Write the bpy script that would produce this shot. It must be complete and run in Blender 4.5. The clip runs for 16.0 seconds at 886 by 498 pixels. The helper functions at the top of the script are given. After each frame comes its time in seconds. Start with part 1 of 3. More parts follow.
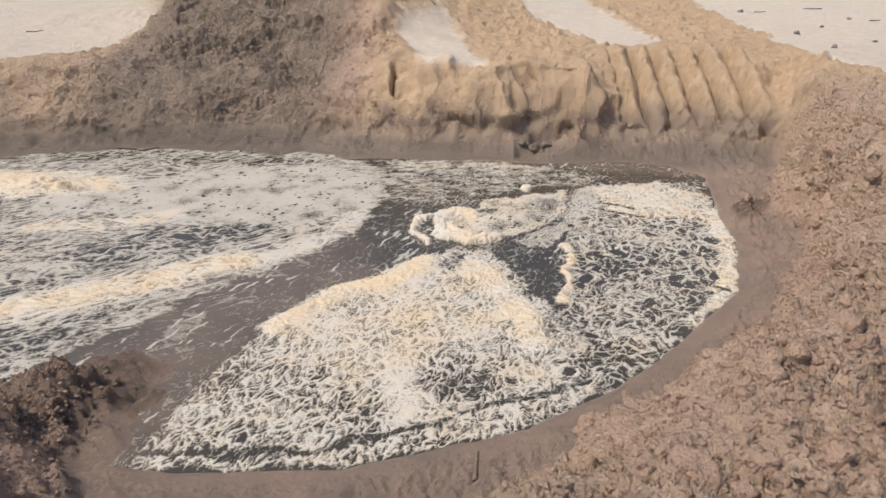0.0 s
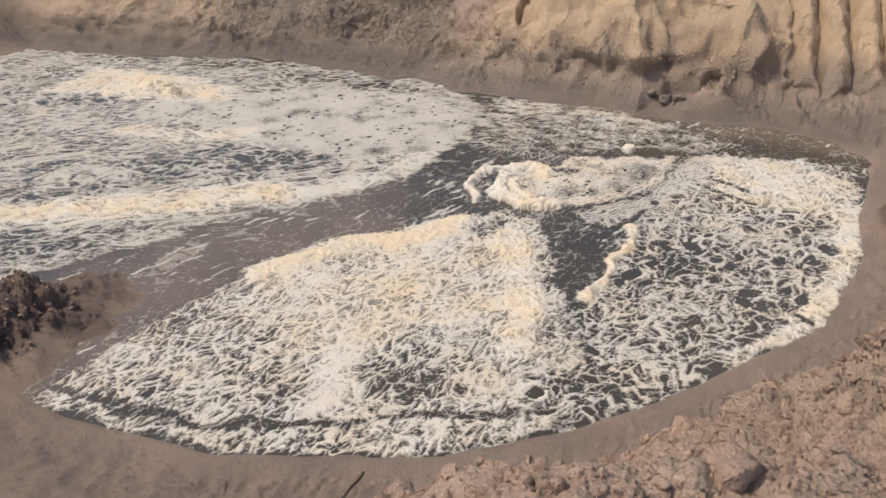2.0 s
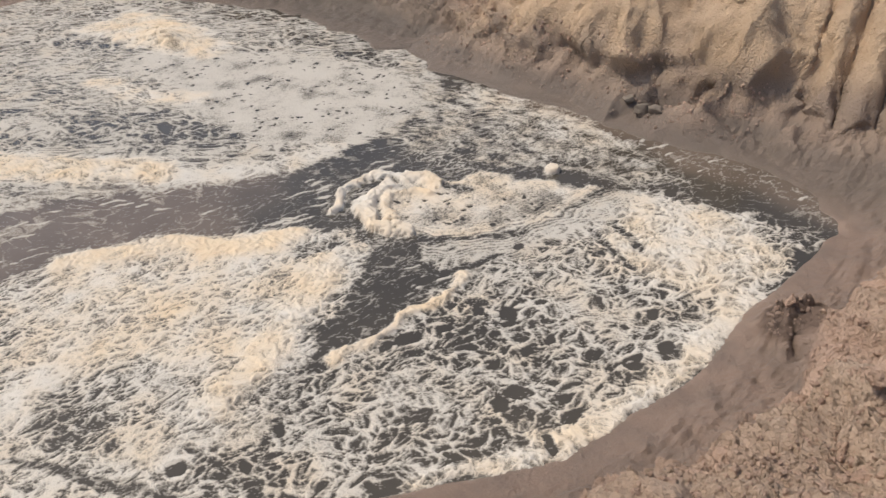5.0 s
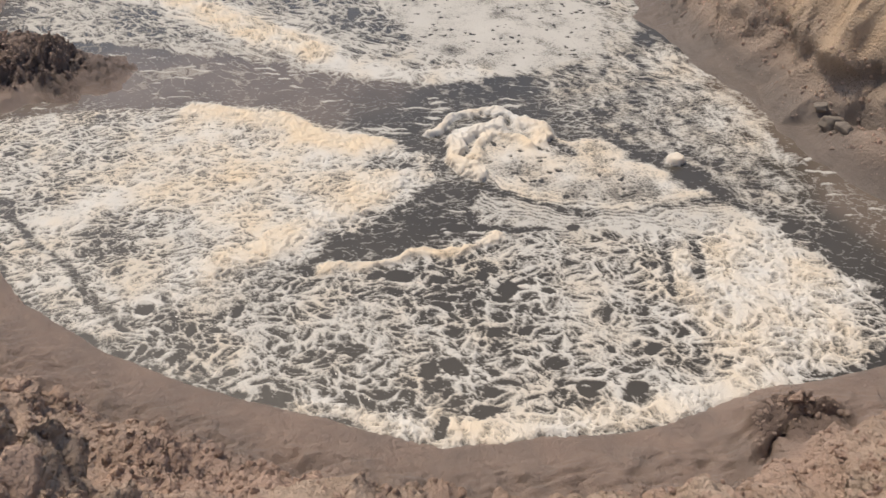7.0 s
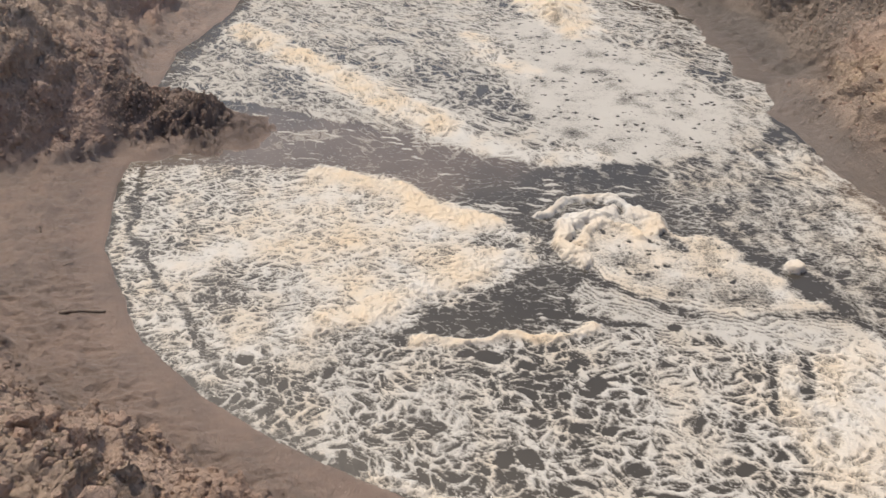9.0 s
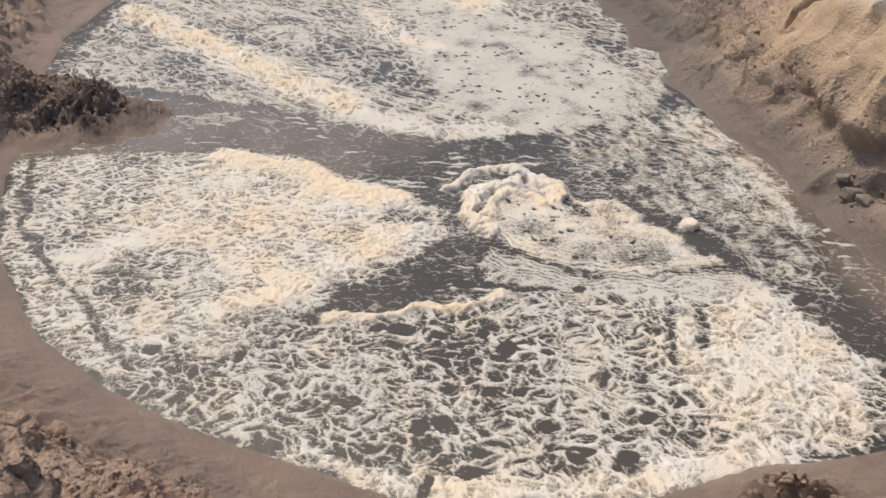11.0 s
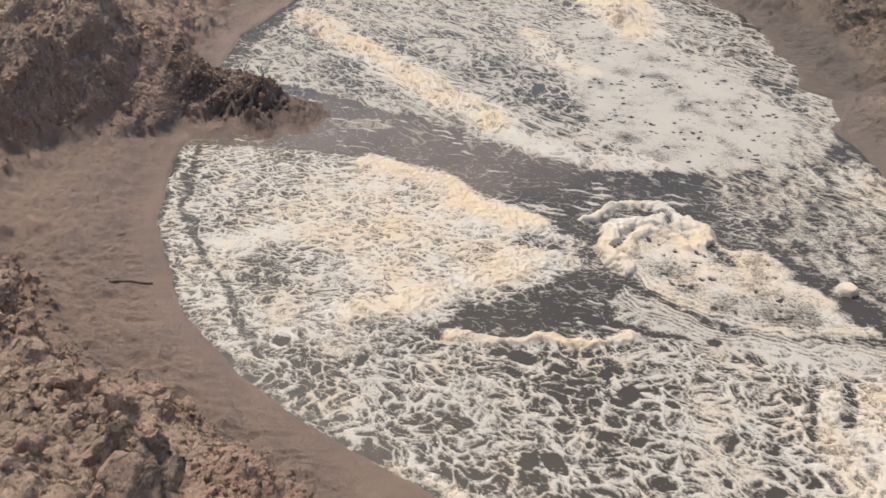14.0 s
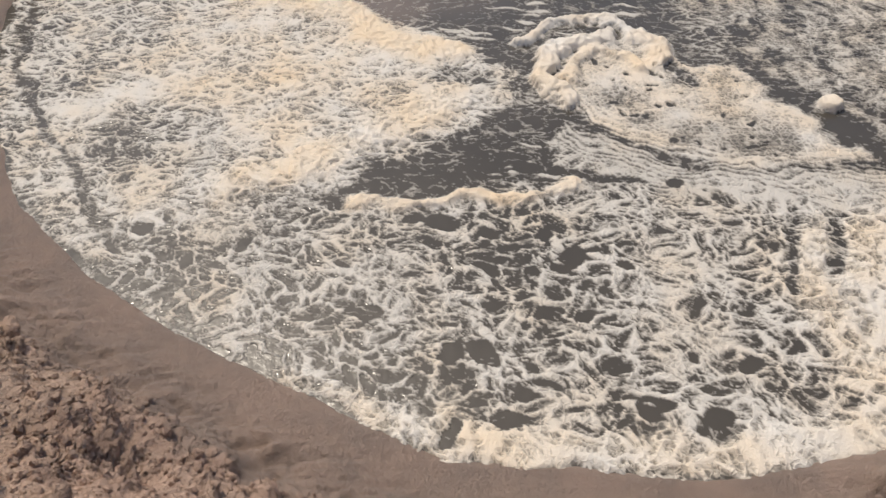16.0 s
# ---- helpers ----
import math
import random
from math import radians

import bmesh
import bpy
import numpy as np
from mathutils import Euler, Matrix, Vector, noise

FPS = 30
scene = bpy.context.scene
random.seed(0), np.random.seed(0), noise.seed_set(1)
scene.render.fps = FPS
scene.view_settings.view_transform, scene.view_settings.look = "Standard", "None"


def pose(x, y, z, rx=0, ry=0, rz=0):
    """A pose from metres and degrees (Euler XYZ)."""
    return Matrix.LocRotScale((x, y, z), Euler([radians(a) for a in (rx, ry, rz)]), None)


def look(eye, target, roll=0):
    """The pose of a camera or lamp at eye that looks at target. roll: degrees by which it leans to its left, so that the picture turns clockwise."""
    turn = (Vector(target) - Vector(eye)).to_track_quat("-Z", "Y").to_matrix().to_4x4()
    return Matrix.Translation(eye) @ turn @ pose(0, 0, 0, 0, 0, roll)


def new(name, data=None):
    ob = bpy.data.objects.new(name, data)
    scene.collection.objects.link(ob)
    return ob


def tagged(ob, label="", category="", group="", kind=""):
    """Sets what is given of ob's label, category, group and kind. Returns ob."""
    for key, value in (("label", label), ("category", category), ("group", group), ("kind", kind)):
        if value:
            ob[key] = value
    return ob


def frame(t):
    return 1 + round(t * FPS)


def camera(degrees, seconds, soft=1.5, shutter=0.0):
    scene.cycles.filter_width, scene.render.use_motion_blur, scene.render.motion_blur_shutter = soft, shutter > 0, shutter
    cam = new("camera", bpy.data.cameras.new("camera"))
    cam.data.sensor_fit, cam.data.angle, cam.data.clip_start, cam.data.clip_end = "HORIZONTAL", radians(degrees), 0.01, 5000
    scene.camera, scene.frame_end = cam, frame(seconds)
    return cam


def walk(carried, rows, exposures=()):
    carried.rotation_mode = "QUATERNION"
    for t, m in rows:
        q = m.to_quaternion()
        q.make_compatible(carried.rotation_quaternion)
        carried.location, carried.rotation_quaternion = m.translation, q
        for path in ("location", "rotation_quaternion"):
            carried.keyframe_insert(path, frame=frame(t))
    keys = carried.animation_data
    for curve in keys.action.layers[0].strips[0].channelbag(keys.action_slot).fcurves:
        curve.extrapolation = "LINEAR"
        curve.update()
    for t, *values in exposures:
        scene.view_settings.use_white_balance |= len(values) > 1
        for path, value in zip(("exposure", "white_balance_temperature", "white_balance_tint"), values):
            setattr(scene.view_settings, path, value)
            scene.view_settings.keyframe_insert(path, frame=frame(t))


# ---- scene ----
cam = camera(61.7, 16.0)
PATH = [
    (0, (0.502, -0.172, 2.333), (0.293, 1.635, 1.502), -1.6),
    (0.5, (0.74, 0.196, 2.24), (0.385, 1.958, 1.362), -1.5),
    (1, (1.007, 0.542, 2.212), (0.494, 2.242, 1.29), -1.9),
    (1.5, (1.339, 0.647, 2.254), (0.67, 2.274, 1.302), -2.6),
    (2, (1.545, 0.861, 2.215), (0.785, 2.42, 1.219), -2.1),
    (2.5, (1.771, 1.096, 2.213), (1.01, 2.626, 1.175), -1.4),
    (3, (2.111, 1.223, 2.275), (1.239, 2.731, 1.293), -0.9),
    (3.5, (2.259, 1.561, 2.234), (1.288, 2.965, 1.192), 0.3),
    (4, (2.354, 1.993, 2.267), (1.279, 3.265, 1.16), -0.9),
    (4.5, (2.656, 2.317, 2.278), (1.521, 3.522, 1.155), -2.7),
    (4.7, (2.77, 2.439, 2.32), (1.641, 3.65, 1.198), -3.0),
    (6.8, (3.525, 3.757, 2.342), (2.104, 4.383, 1.081), -1.0),
    (7, (3.48, 3.781, 2.33), (2.028, 4.294, 1.053), -0.2),
    (7.5, (3.496, 3.882, 2.347), (1.962, 4.085, 1.08), -0.6),
    (8, (3.481, 3.867, 2.35), (1.9, 3.897, 1.124), -1.8),
    (8.5, (3.47, 3.883, 2.375), (1.861, 3.954, 1.189), -2.0),
    (9, (3.48, 3.9, 2.415), (1.852, 4.124, 1.276), -1.1),
    (9.5, (3.53, 3.92, 2.413), (1.942, 4.315, 1.263), -0.7),
    (9.7, (3.545, 3.919, 2.399), (1.989, 4.384, 1.233), -0.4),
    (11.8, (3.506, 3.981, 2.41), (1.961, 4.27, 1.174), 0.9),
    (12, (3.485, 3.929, 2.416), (1.901, 4.068, 1.202), 0.7),
    (12.5, (3.45, 3.865, 2.416), (1.825, 3.716, 1.26), 0.4),
    (13, (3.45, 3.879, 2.434), (1.797, 3.705, 1.321), 0.3),
    (13.5, (3.469, 3.917, 2.44), (1.801, 3.873, 1.337), 0.4),
    (14, (3.482, 3.942, 2.42), (1.849, 4.033, 1.269), 0.3),
    (14.5, (3.47, 3.93, 2.363), (1.903, 4.096, 1.131), -0.2),
    (15, (3.299, 3.94, 2.247), (1.808, 4.082, 0.923), -1.9),
    (15.5, (3.115, 4.177, 2.136), (1.7, 4.269, 0.726), -3.7),
    (16, (2.935, 4.231, 2.008), (1.585, 4.384, 0.541), -2.6),
]
walk(cam, [(t, look(eye, target, roll)) for t, eye, target, roll in PATH],
     exposures=[(0, 0.0, 6550, 10), (4.5, -0.05, 6550, 10), (8, 0.0, 6500, 10), (13, 0.06, 6500, 10), (16, -0.06, 6500, 10)])

# ---- sky and sun: thin cloud, sun low behind the near bank ----
SUN_FROM = Vector((-0.50, -0.30, 0.95)).normalized()
world = bpy.data.worlds.new("world")
scene.world = world
world.use_nodes = True
sky = world.node_tree.nodes.new("ShaderNodeTexSky")
sky.sky_type, sky.sun_disc = "NISHITA", False
sky.sun_elevation = math.asin(SUN_FROM.z)
sky.sun_rotation = math.atan2(SUN_FROM.x, SUN_FROM.y)
sky.dust_density, sky.air_density, sky.ozone_density = 3.0, 1.0, 1.0
back = world.node_tree.nodes["Background"]
world.node_tree.links.new(sky.outputs[0], back.inputs[0])
back.inputs[1].default_value = 0.13
sun = new("sun", bpy.data.lights.new("sun", "SUN"))
sun.data.energy, sun.data.angle, sun.data.color = 2.5, radians(7.0), (1.0, 0.90, 0.76)
sun.matrix_world = look(SUN_FROM * 50, (0, 0, 0))


# ---- materials ----
class Nodes:
    """A small helper round a node tree."""

    def __init__(self, name):
        self.mat = bpy.data.materials.new(name)
        self.mat.use_nodes = True
        self.tree = self.mat.node_tree
        self.bsdf = self.tree.nodes["Principled BSDF"]
        self.geo = self.add("ShaderNodeNewGeometry").outputs["Position"]

    def add(self, kind, **sockets):
        n = self.tree.nodes.new(kind)
        for key, value in sockets.items():
            self.plug(n.inputs[key.replace("_", " ")], value)
        return n

    def plug(self, socket, value):
        if isinstance(value, bpy.types.NodeSocket):
            self.tree.links.new(value, socket)
        else:
            socket.default_value = value

    def noise(self, scale, detail=4.0, rough=0.55, vector=None):
        return self.add("ShaderNodeTexNoise", Vector=vector or self.geo, Scale=scale, Detail=detail, Roughness=rough).outputs[0]

    def voronoi(self, scale, feature="F1", vector=None):
        n = self.add("ShaderNodeTexVoronoi", Vector=vector or self.geo, Scale=scale)
        n.feature = feature
        return n.outputs["Distance"]

    def math(self, op, a, b=0.0, c=0.0):
        n = self.add("ShaderNodeMath")
        n.operation = op
        for s, v in zip(n.inputs, (a, b, c)):
            self.plug(s, v)
        return n.outputs[0]

    def ramp(self, value, low, high, a=0.0, b=1.0):
        n = self.add("ShaderNodeMapRange")
        n.interpolation_type = "SMOOTHSTEP"
        for s, v in zip(n.inputs[:5], (value, low, high, a, b)):
            self.plug(s, v)
        return n.outputs[0]

    def mix(self, fac, a, b):
        n = self.add("ShaderNodeMix")
        n.data_type = "RGBA"
        self.plug(n.inputs[0], fac)
        for s, v in ((n.inputs[6], a), (n.inputs[7], b)):
            self.plug(s, (*v, 1.0) if isinstance(v, tuple) else v)
        return n.outputs[2]

    def attribute(self, name):
        n = self.add("ShaderNodeAttribute")
        n.attribute_name = name
        return n.outputs["Fac"]

    def height(self):
        return self.add("ShaderNodeSeparateXYZ", Vector=self.geo).outputs[2]

    def bump(self, *layers):
        last = None
        for value, distance in layers:
            n = self.add("ShaderNodeBump", Height=value, Distance=distance)
            n.inputs["Strength"].default_value = 1.0
            if last:
                self.plug(n.inputs["Normal"], last)
            last = n.outputs[0]
        self.plug(self.bsdf.inputs["Normal"], last)

    def done(self, colour, rough, specular=0.5):
        self.plug(self.bsdf.inputs["Base Color"], colour if isinstance(colour, bpy.types.NodeSocket) else (*colour, 1.0))
        self.plug(self.bsdf.inputs["Roughness"], rough)
        self.bsdf.inputs["Specular IOR Level"].default_value = specular
        return self.mat


def sand_material():
    n = Nodes("sand")
    big, mid, grain = n.noise(1.1, 5), n.noise(9.0, 6, 0.65), n.noise(420.0, 2)
    h = n.math("ADD", n.height(), n.math("MULTIPLY", n.math("SUBTRACT", n.noise(3.5, 5), 0.5), 0.13))
    wet = n.ramp(h, 0.09, 0.19, 1.0, 0.0)
    moist = n.ramp(h, 0.17, 0.45, 0.9, 0.0)
    beige = n.mix(n.ramp(mid, 0.3, 0.7), (0.53, 0.385, 0.28), (0.66, 0.50, 0.38))
    ochre, even = n.attribute("ochre"), n.ramp(n.attribute("ochre"), 0.0, 1.0, 1.0, 0.3)
    dry = n.mix(ochre, beige, n.mix(n.ramp(mid, 0.3, 0.7), (0.56, 0.397, 0.255), (0.69, 0.512, 0.345)))
    dry = n.mix(n.ramp(big, 0.42, 0.68, 0.0, 0.7), dry, n.mix(ochre, (0.56, 0.425, 0.315), (0.59, 0.435, 0.295)))
    pale = n.mix(n.ramp(mid, 0.35, 0.75), (0.78, 0.68, 0.565), (0.85, 0.76, 0.645))
    dry = n.mix(n.attribute("pale"), dry, pale)
    red = n.mix(n.ramp(mid, 0.3, 0.7), (0.54, 0.362, 0.278), (0.65, 0.455, 0.352))
    damp = n.mix(n.ramp(big, 0.4, 0.6), red, n.mix(mid, (0.52, 0.365, 0.278), (0.63, 0.463, 0.352)))
    damp = n.mix(n.attribute("grey"), damp, (0.27, 0.225, 0.183))
    slick = n.mix(n.ramp(n.noise(3.0, 6, 0.65), 0.35, 0.68), (0.48, 0.355, 0.28), (0.36, 0.282, 0.232))
    slick = n.mix(n.ramp(n.noise(17.0, 5, 0.7), 0.5, 0.72, 0.0, 0.6), slick, (0.50, 0.365, 0.285))
    slick = n.mix(n.attribute("grey"), slick, (0.19, 0.16, 0.132))
    dark = n.mix(n.attribute("mud"), damp, (0.23, 0.165, 0.132))
    colour = n.mix(n.math("MAXIMUM", moist, n.attribute("damp")), dry, dark)
    colour = n.mix(n.math("MULTIPLY", wet, n.math("SUBTRACT", 1.0, n.attribute("mud"))), colour, slick)
    colour = n.mix(n.math("MULTIPLY", grain, 0.35), colour, n.mix(0.5, colour, (0.10, 0.07, 0.05)))
    n.bump((mid, n.ramp(h, 0.03, 0.2, 0.032, 0.016)), (n.noise(45.0, 6, 0.75), n.math("MULTIPLY", n.ramp(h, 0.03, 0.2, 0.034, 0.030), n.ramp(ochre, 0.0, 1.0, 1.0, 0.6))),
           (n.voronoi(70.0), n.ramp(h, 0.05, 0.25, 0.0, -0.008)), (n.voronoi(30.0), n.math("MULTIPLY", n.ramp(h, 0.08, 0.25, 0.0, -0.014), even)), (grain, 0.0012))
    return n.done(colour, n.ramp(h, 0.04, 0.16, 0.38, 0.92), 0.4)


def clod_material():
    n = Nodes("clod_sand")
    info = n.add("ShaderNodeObjectInfo")
    mid, grain = n.noise(14.0, 5, 0.65), n.noise(420.0, 2)
    colour = n.mix(info.outputs["Random"], (0.52, 0.36, 0.273), (0.63, 0.45, 0.345))
    colour = n.mix(n.ramp(mid, 0.35, 0.7), colour, (0.55, 0.39, 0.29))
    n.bump((mid, 0.02), (n.noise(45.0, 6, 0.75), 0.022), (n.voronoi(70.0), -0.008), (grain, 0.001))
    return n.done(colour, 0.93, 0.3)


def muddy(n):
    """Dark water, browner and paler where silt hangs in it."""
    deep = n.mix(n.ramp(n.noise(0.8, 4), 0.35, 0.65), (0.056, 0.049, 0.038), (0.078, 0.068, 0.053))
    silty = n.mix(n.ramp(n.noise(2.2, 5), 0.3, 0.7), (0.135, 0.107, 0.083), (0.175, 0.138, 0.107))
    return n.mix(n.attribute("silt"), deep, silty)


def water_material():
    n = Nodes("muddy_water")
    colour = muddy(n)
    n.bump((n.noise(5.0, 3), 0.005), (n.noise(28.0, 3), 0.0012))
    return n.done(colour, 0.22, 0.45)


def foam_material():
    n = Nodes("foam")
    tone, over = n.attribute("tone"), n.attribute("over")
    swirl = n.add("ShaderNodeTexNoise", Vector=n.geo, Scale=24.0, Detail=4.0)
    bent = n.add("ShaderNodeVectorMath")
    bent.operation = "MULTIPLY_ADD"
    for socket, value in zip(bent.inputs, (swirl.outputs[1], (0.05, 0.05, 0.0), n.geo)):
        n.plug(socket, value)
    strand = n.ramp(n.voronoi(44.0, "DISTANCE_TO_EDGE", bent.outputs[0]), 0.0, 0.24, 1.0, 0.0)
    fine = n.math("MULTIPLY", n.math("SUBTRACT", n.noise(60.0, 5, 0.65, bent.outputs[0]), 0.5), 0.26)
    fine = n.math("ADD", fine, n.math("MULTIPLY", n.math("SUBTRACT", strand, 0.30), 0.26))
    a = n.math("ADD", over, fine)
    white = n.mix(n.noise(6.0, 5), (0.60, 0.566, 0.50), (0.73, 0.692, 0.62))
    cream = n.mix(n.noise(9.0, 5, 0.6), (0.69, 0.525, 0.35), (0.77, 0.655, 0.475))
    froth = n.mix(tone, white, cream)
    # thinner froth is duller; the same mix paints shade into its creases
    froth = n.mix(n.ramp(a, 0.15, 0.7, 0.22, 0.0), froth, (0.40, 0.36, 0.30))
    froth = n.mix(n.ramp(n.attribute("rich"), 0.0, 1.0, 0.5, 0.0), froth, (0.43, 0.40, 0.345))
    body = n.ramp(a, -0.29, 0.42)
    colour = n.mix(n.math("MULTIPLY", n.ramp(a, -0.5, -0.2), 0.10), muddy(n), (0.36, 0.335, 0.29))
    colour = n.mix(body, colour, froth)
    n.bump((n.noise(5.0, 3), 0.004), (fine, n.math("MULTIPLY", body, n.ramp(over, 0.25, 0.9, 0.008, 0.0016))), (n.voronoi(120.0), n.math("MULTIPLY", body, 0.0012)))
    return n.done(colour, n.ramp(a, -0.35, -0.1, 0.22, 0.7), 0.45)


def plain_material(name, a, b, scale, rough=0.8, bump=0.004):
    n = Nodes(name)
    v = n.noise(scale, 5, 0.6)
    n.bump((v, bump))
    return n.done(n.mix(n.ramp(v, 0.3, 0.7), a, b), rough)


SAND, CLOD, WATER, FOAM = sand_material(), clod_material(), water_material(), foam_material()
WOOD = plain_material("weathered_wood", (0.13, 0.095, 0.07), (0.26, 0.20, 0.15), 60.0)
WEED = plain_material("dry_seaweed", (0.05, 0.04, 0.03), (0.13, 0.10, 0.07), 40.0)
GREY_SAND = plain_material("grey_sand", (0.15, 0.125, 0.1), (0.24, 0.2, 0.16), 18.0, 0.9, 0.012)
STONE = plain_material("grey_stone", (0.16, 0.14, 0.12), (0.30, 0.27, 0.24), 50.0)


# ---- fields ----
def hashed(ix, iy, seed):
    h = (ix.astype(np.int64) * 374761393 + iy.astype(np.int64) * 668265263 + seed * 1442695041) & 0xFFFFFFFF
    h = ((h ^ (h >> 13)) * 1274126177) & 0xFFFFFFFF
    h = ((h ^ (h >> 16)) * 2246822519) & 0xFFFFFFFF
    return ((h ^ (h >> 15)) & 0xFFFFFF) / 16777216.0


def smooth(low, high, v):
    v = np.clip((v - low) / (high - low), 0, 1)
    return v * v * (3 - 2 * v)


def perlin(x, y, seed=0):
    ix, iy = np.floor(x), np.floor(y)
    fx, fy = x - ix, y - iy
    u, v = fx * fx * fx * (fx * (fx * 6 - 15) + 10), fy * fy * fy * (fy * (fy * 6 - 15) + 10)

    def corner(a, b):
        ang = hashed(ix + a, iy + b, seed) * 2 * math.pi
        return np.cos(ang) * (fx - a) + np.sin(ang) * (fy - b)

    top = corner(0, 0) * (1 - u) + corner(1, 0) * u
    low = corner(0, 1) * (1 - u) + corner(1, 1) * u
    return (top * (1 - v) + low * v) * 1.4


def fbm(x, y, octaves=4, seed=0, gain=0.5):
    total, amp = np.zeros_like(x), 1.0
    for k in range(octaves):
        total += amp * perlin(x * 2 ** k + 17.3 * k, y * 2 ** k - 9.1 * k, seed + k)
        amp *= gain
    return total


def worley(x, y, seed=0):
    ix, iy = np.floor(x), np.floor(y)
    f1, f2, who = np.full_like(x, 9.0), np.full_like(x, 9.0), np.zeros_like(x)
    for a in (-1, 0, 1):
        for b in (-1, 0, 1):
            cx, cy = ix + a, iy + b
            px, py = cx + hashed(cx, cy, seed), cy + hashed(cx, cy, seed + 7)
            d = np.hypot(px - x, py - y)
            near = d < f1
            f2 = np.where(near, f1, np.minimum(f2, d))
            who = np.where(near, hashed(cx, cy, seed + 13), who)
            f1 = np.where(near, d, f1)
    return f1, f2, who


def hashed3(ix, iy, iz, seed):
    return hashed(ix + iz * 1013, iy - iz * 7919, seed)


def perlin3(x, y, z, seed=0):
    ix, iy, iz = np.floor(x), np.floor(y), np.floor(z)
    fx, fy, fz = x - ix, y - iy, z - iz
    u, v, w = (f * f * f * (f * (f * 6 - 15) + 10) for f in (fx, fy, fz))
    total = np.zeros_like(x)
    for a in (0, 1):
        for b in (0, 1):
            for c in (0, 1):
                turn, up = hashed3(ix + a, iy + b, iz + c, seed) * 2 * math.pi, hashed3(ix + a, iy + b, iz + c, seed + 5) * 2 - 1
                flat = np.sqrt(1 - up * up)
                dot = np.cos(turn) * flat * (fx - a) + np.sin(turn) * flat * (fy - b) + up * (fz - c)
                total += dot * (u if a else 1 - u) * (v if b else 1 - v) * (w if c else 1 - w)
    return total * 1.4


def worley3(x, y, z, seed=0):
    """Distance to the nearest of scattered points in space, and that point's own random number."""
    ix, iy, iz = np.floor(x), np.floor(y), np.floor(z)
    f1, who = np.full_like(x, 9.0), np.zeros_like(x)
    for a in (-1, 0, 1):
        for b in (-1, 0, 1):
            for c in (-1, 0, 1):
                cx, cy, cz = ix + a, iy + b, iz + c
                one, two = hashed3(cx, cy, cz, seed), hashed3(cx, cy, cz, seed + 7)
                d = (cx + one - x) ** 2 + (cy + two - y) ** 2 + (cz + (one * 7.31 + two * 3.77) % 1 - z) ** 2
                near = d < f1
                f1, who = np.where(near, d, f1), np.where(near, (one * 13.7 + two * 5.9) % 1, who)
    return np.sqrt(f1), who


def inside(x, y, poly):
    """Distance to a polygon's edge, above zero inside."""
    best, odd = np.full_like(x, 1e9), np.zeros(x.shape, bool)
    for (ax, ay), (bx, by) in zip(poly, poly[1:] + poly[:1]):
        ex, ey = bx - ax, by - ay
        t = np.clip(((x - ax) * ex + (y - ay) * ey) / (ex * ex + ey * ey), 0, 1)
        best = np.minimum(best, np.hypot(x - ax - t * ex, y - ay - t * ey))
        if ey:
            odd ^= ((ay > y) != (by > y)) & (x < ex * (y - ay) / ey + ax)
    return np.where(odd, best, -best)


def along(x, y, line):
    """Distance to a bent line."""
    best = np.full_like(x, 1e9)
    for (ax, ay), (bx, by) in zip(line, line[1:]):
        ex, ey = bx - ax, by - ay
        t = np.clip(((x - ax) * ex + (y - ay) * ey) / (ex * ex + ey * ey), 0, 1)
        best = np.minimum(best, np.hypot(x - ax - t * ex, y - ay - t * ey))
    return best


def steps(*stops):
    """Grid lines: (from, to, step) stretches, then wider and wider out to the horizon on both sides."""
    lines = np.concatenate([np.arange(a, b - s * 0.01, s) for a, b, s in stops] + [[stops[-1][1]]])
    far = 0.06 * np.cumsum(1.13 ** np.arange(62))
    return np.concatenate([lines[0] - far[::-1], lines, lines[-1] + far])


def sheet(name, xs, ys, z, shift=(0, 0), keep=None, values=None, material=None, **tags):
    """A mesh over the grid lines xs, ys with the heights z; keep: which cells."""
    nx, ny = len(xs), len(ys)
    gx, gy = np.meshgrid(xs, ys)
    co = np.stack([gx + shift[0], gy + shift[1], z], -1).reshape(-1, 3).astype(np.float32)
    i = (np.arange(ny - 1)[:, None] * nx + np.arange(nx - 1)[None, :])
    if keep is not None:
        i = i[keep]
    i = i.ravel()
    quads = np.stack([i, i + 1, i + nx + 1, i + nx], -1)
    used, quads = np.unique(quads, return_inverse=True)
    quads = quads.reshape(-1, 4)
    co = co[used]
    me = bpy.data.meshes.new(name)
    me.vertices.add(len(co))
    me.vertices.foreach_set("co", co.ravel())
    me.loops.add(quads.size)
    me.loops.foreach_set("vertex_index", quads.ravel().astype(np.int32))
    me.polygons.add(len(quads))
    me.polygons.foreach_set("loop_start", np.arange(0, quads.size, 4, dtype=np.int32))
    me.polygons.foreach_set("use_smooth", np.ones(len(quads), bool))
    me.update(calc_edges=True)
    for key, v in (values or {}).items():
        me.attributes.new(key, "FLOAT", "POINT").data.foreach_set("value", v.ravel()[used].astype(np.float32))
    me.materials.append(material)
    return tagged(new(name, me), **tags)


